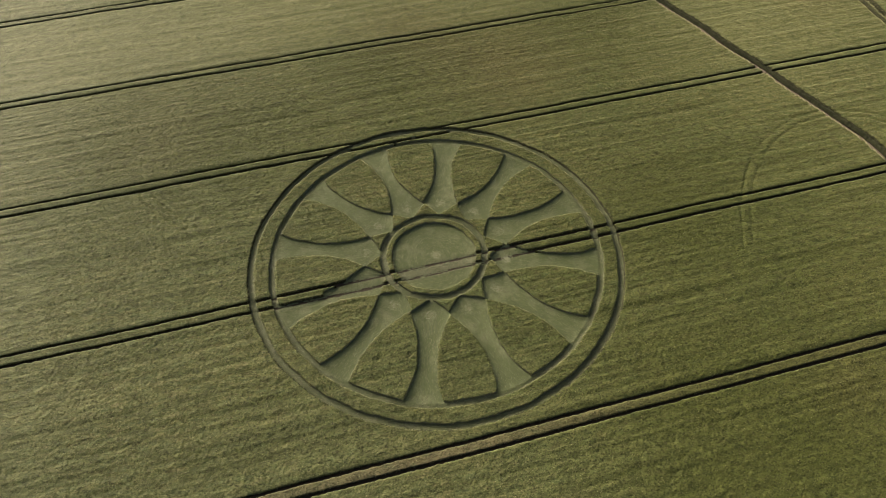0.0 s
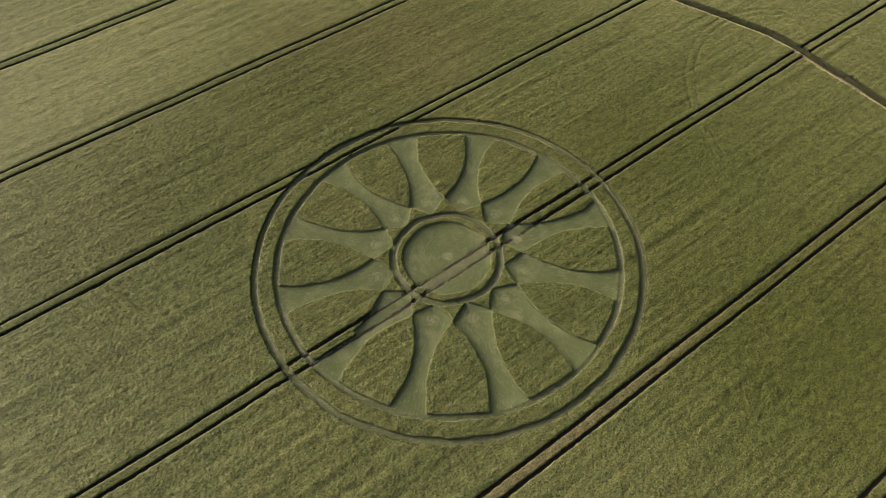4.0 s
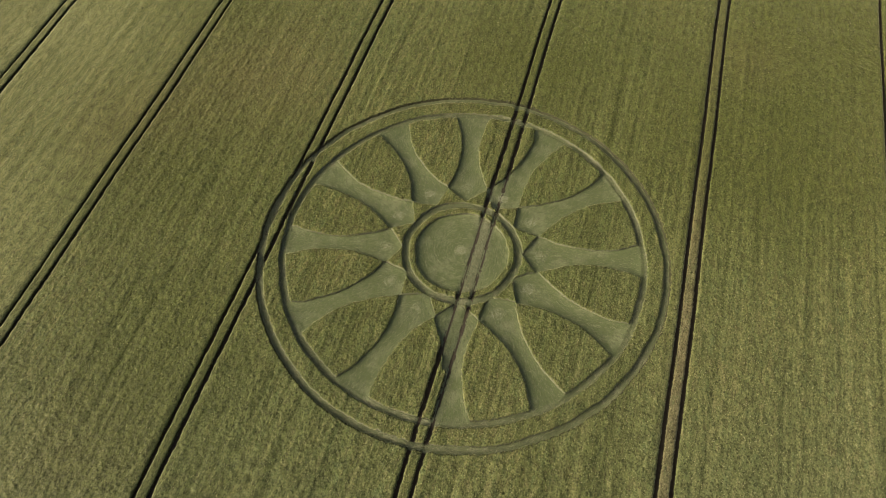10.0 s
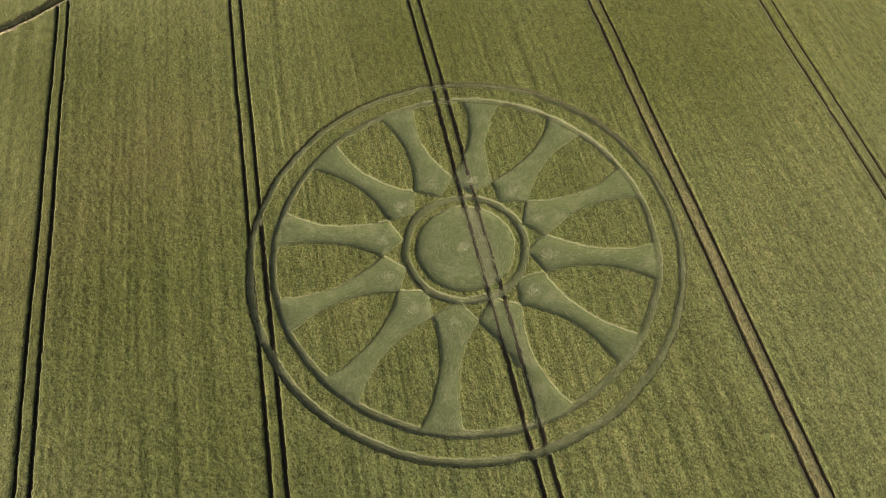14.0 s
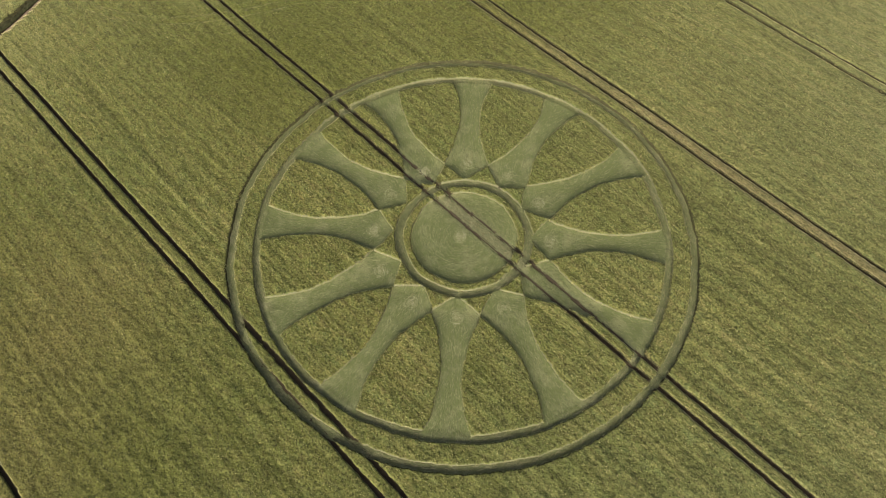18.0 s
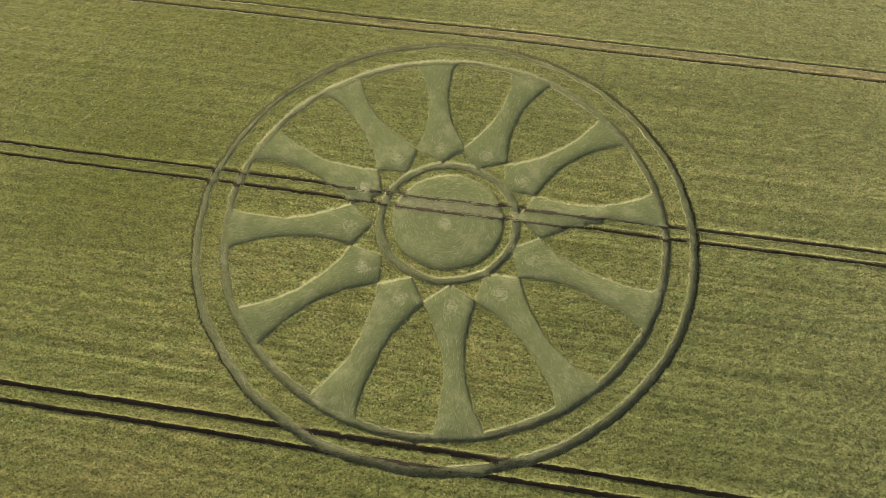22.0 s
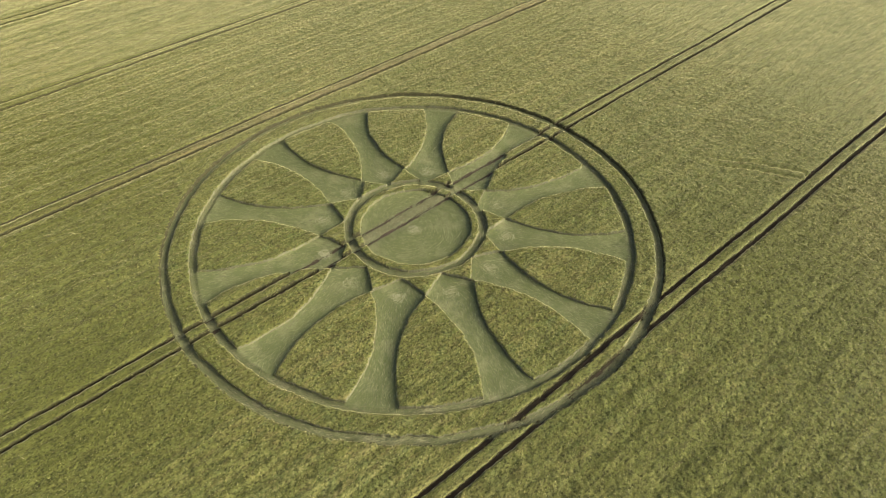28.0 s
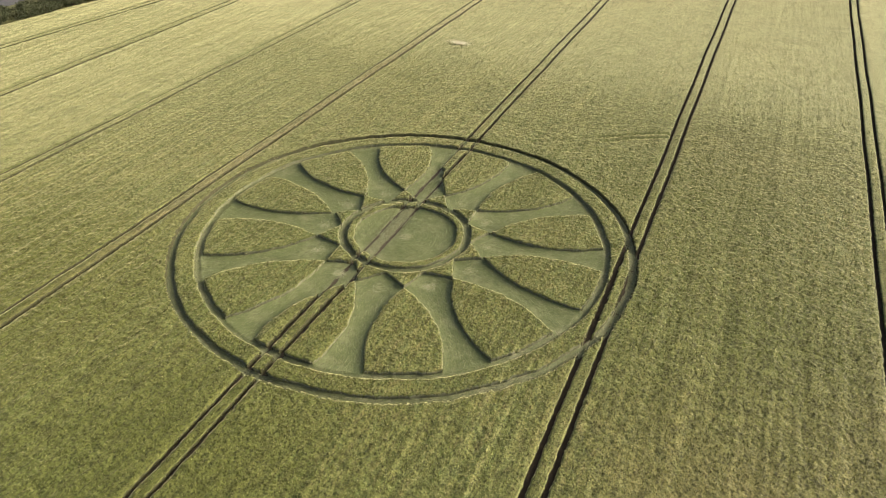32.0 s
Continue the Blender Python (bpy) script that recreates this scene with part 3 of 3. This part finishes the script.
# ---- wheel tracks ----
def wheel_track(k, side):
    xs = np.arange(-150, 96, 0.5)
    s = np.linspace(-TRACK - 0.03, TRACK + 0.03, 5)
    X = np.repeat(xs[:, None], 5, 1)
    Y = (tram_y(k, xs) + side * WHEEL)[:, None] + s[None]
    Z = 0.015 + 0.025 * rng.uniform(0, 1, X.shape) + 0.03 * (np.abs(s) > TRACK - 0.05)[None]
    me = sheet("wheel_track", X, Y, Z, np.ones((len(xs) - 1, 4), bool), SOIL)
    return tagged(new("wheel_track", me), "narrow dark tractor wheel track through the crop", "wheel track", "tramlines")


for k in keys:
    for side in (-1, 1):
        wheel_track(k, side)


# ---- footpath with its strip of dead weeds ----
def strip(name, ys, off_a, off_b, n, lift, rough, material):
    s = np.linspace(0, 1, n)
    c = footpath_x(ys)
    Y = np.repeat(ys[:, None], n, 1)
    ragged = 0.12 * value_noise(ys, ys, 1.0, 81)
    X = c[:, None] + off_a + (off_b - off_a + ragged[:, None]) * s[None]
    Z = 0.02 + lift * np.sin(np.pi * s)[None] * (1 + 0.5 * value_noise(X, Y, 1.3, 82)) + rough * rng.uniform(0, 1, X.shape)
    return sheet(name, X, Y, Z, np.ones((len(ys) - 1, n - 1), bool), material)


ys = np.arange(-110, 110, 0.35)
tagged(new("footpath", strip("footpath", ys, -0.8, 0.05, 5, 0.03, 0.03, DIRT)), "pale trodden earth path across the field", "footpath", kind="structure")
tagged(new("weed_strip", strip("weed_strip", np.arange(-110, 110, 0.15), 0.0, 0.68, 7, 0.4, 0.32, WEEDS)), "dark strip of tall dead weeds along the footpath", "weeds", kind="stuff")


# ---- scrub along the field edge, and the road behind ----
def bush(x, y, r, h, seed):
    g = np.random.default_rng(seed)
    thing = tagged(new("scrub_bush"), "dull grey-green scrub bush on the field edge", "bush", "scrub along the edge")
    thing.location = (x, y, 0)
    co, quads = [], []
    for i in range(7):                      # limbs
        a, lean = g.uniform(0, 2 * math.pi), g.uniform(0.2, 0.75)
        end = np.array([math.cos(a) * r * lean, math.sin(a) * r * lean, h * g.uniform(0.6, 0.9)])
        start = len(co) * 1
        for t, w in ((0, 0.07), (0.5, 0.05), (1.0, 0.02)):
            c = end * t + np.array([0, 0, 0.1 * math.sin(t * 3)])
            co += [c + np.array([math.cos(q) * w, math.sin(q) * w, 0]) for q in (0, 2.1, 4.2)]
        for ring in (0, 3):
            quads += [[start + ring + j, start + ring + (j + 1) % 3, start + ring + 3 + (j + 1) % 3, start + ring + 3 + j] for j in range(3)]
    part("limb_cluster", mesh_of("limb_cluster", np.array(co), quads, BARK), thing)
    n = 1300
    clumps = g.normal(0, 1, (26, 3))
    clumps /= np.linalg.norm(clumps, axis=1)[:, None]
    clumps = clumps * np.array([r, r, h * 0.45]) * g.uniform(0.45, 0.95, (26, 1)) + np.array([0, 0, h * 0.52])
    p = clumps[g.integers(0, 26, n)] + g.normal(0, 0.2 * r, (n, 3)) * np.array([1, 1, 0.7])
    p[:, 2] = np.abs(p[:, 2])
    u = g.normal(0, 1, (n, 3))
    u /= np.linalg.norm(u, axis=1)[:, None]
    v = np.cross(u, g.normal(0, 1, (n, 3)))
    v /= np.linalg.norm(v, axis=1)[:, None]
    size = g.uniform(0.1, 0.24, (n, 1))
    leaf = np.stack([p - u * size, p - v * size * 0.6, p + u * size, p + v * size * 0.6], 1)
    tagged(part("foliage", mesh_of("foliage", leaf.reshape(-1, 3), np.arange(4 * n).reshape(n, 4), LEAF), thing), kind="stuff")


for i in range(36):
    bx = -22 - i * 1.65 + rng.uniform(-0.6, 0.6)
    bush(bx, -106.3 - 0.16 * bx + (i % 3) * -1.7 + rng.uniform(-0.5, 0.5), rng.uniform(1.6, 2.4), rng.uniform(1.4, 2.6), 200 + i)
RX = np.linspace(-150, 120, 80)
RX2 = np.repeat(RX[:, None], 4, 1)
RY2 = (-116 - 0.16 * RX)[:, None] - np.linspace(0, 6, 4)[None]
tagged(new("road", sheet("road", RX2, RY2, 0 * RX2 + 0.02, np.ones((79, 3), bool), ROAD)), "grey asphalt road behind the scrub", "road", kind="structure")
ox, oy = rng.normal(0, 0.45, 700), rng.normal(0, 1.0, 700)
bald = tagged(new("bleached_patch"), "small bleached patch of lodged straw in the barley", "lodged crop")
tagged(part("stalk_layer", stalks("stalk_layer", -58.4 + ox, -18.5 + oy, rng.uniform(0, 6.3, 700), rng.uniform(0.3, 0.7, 700), 0.1, STRAW, False), bald), kind="stuff")
for v in bald.children[0].data.vertices:
    v.co.z += 0.36 * (((v.co.x + 58.4) / 0.9) ** 2 + ((v.co.y + 18.5) / 2.0) ** 2) ** 0.5 * 0.4 + 0.45
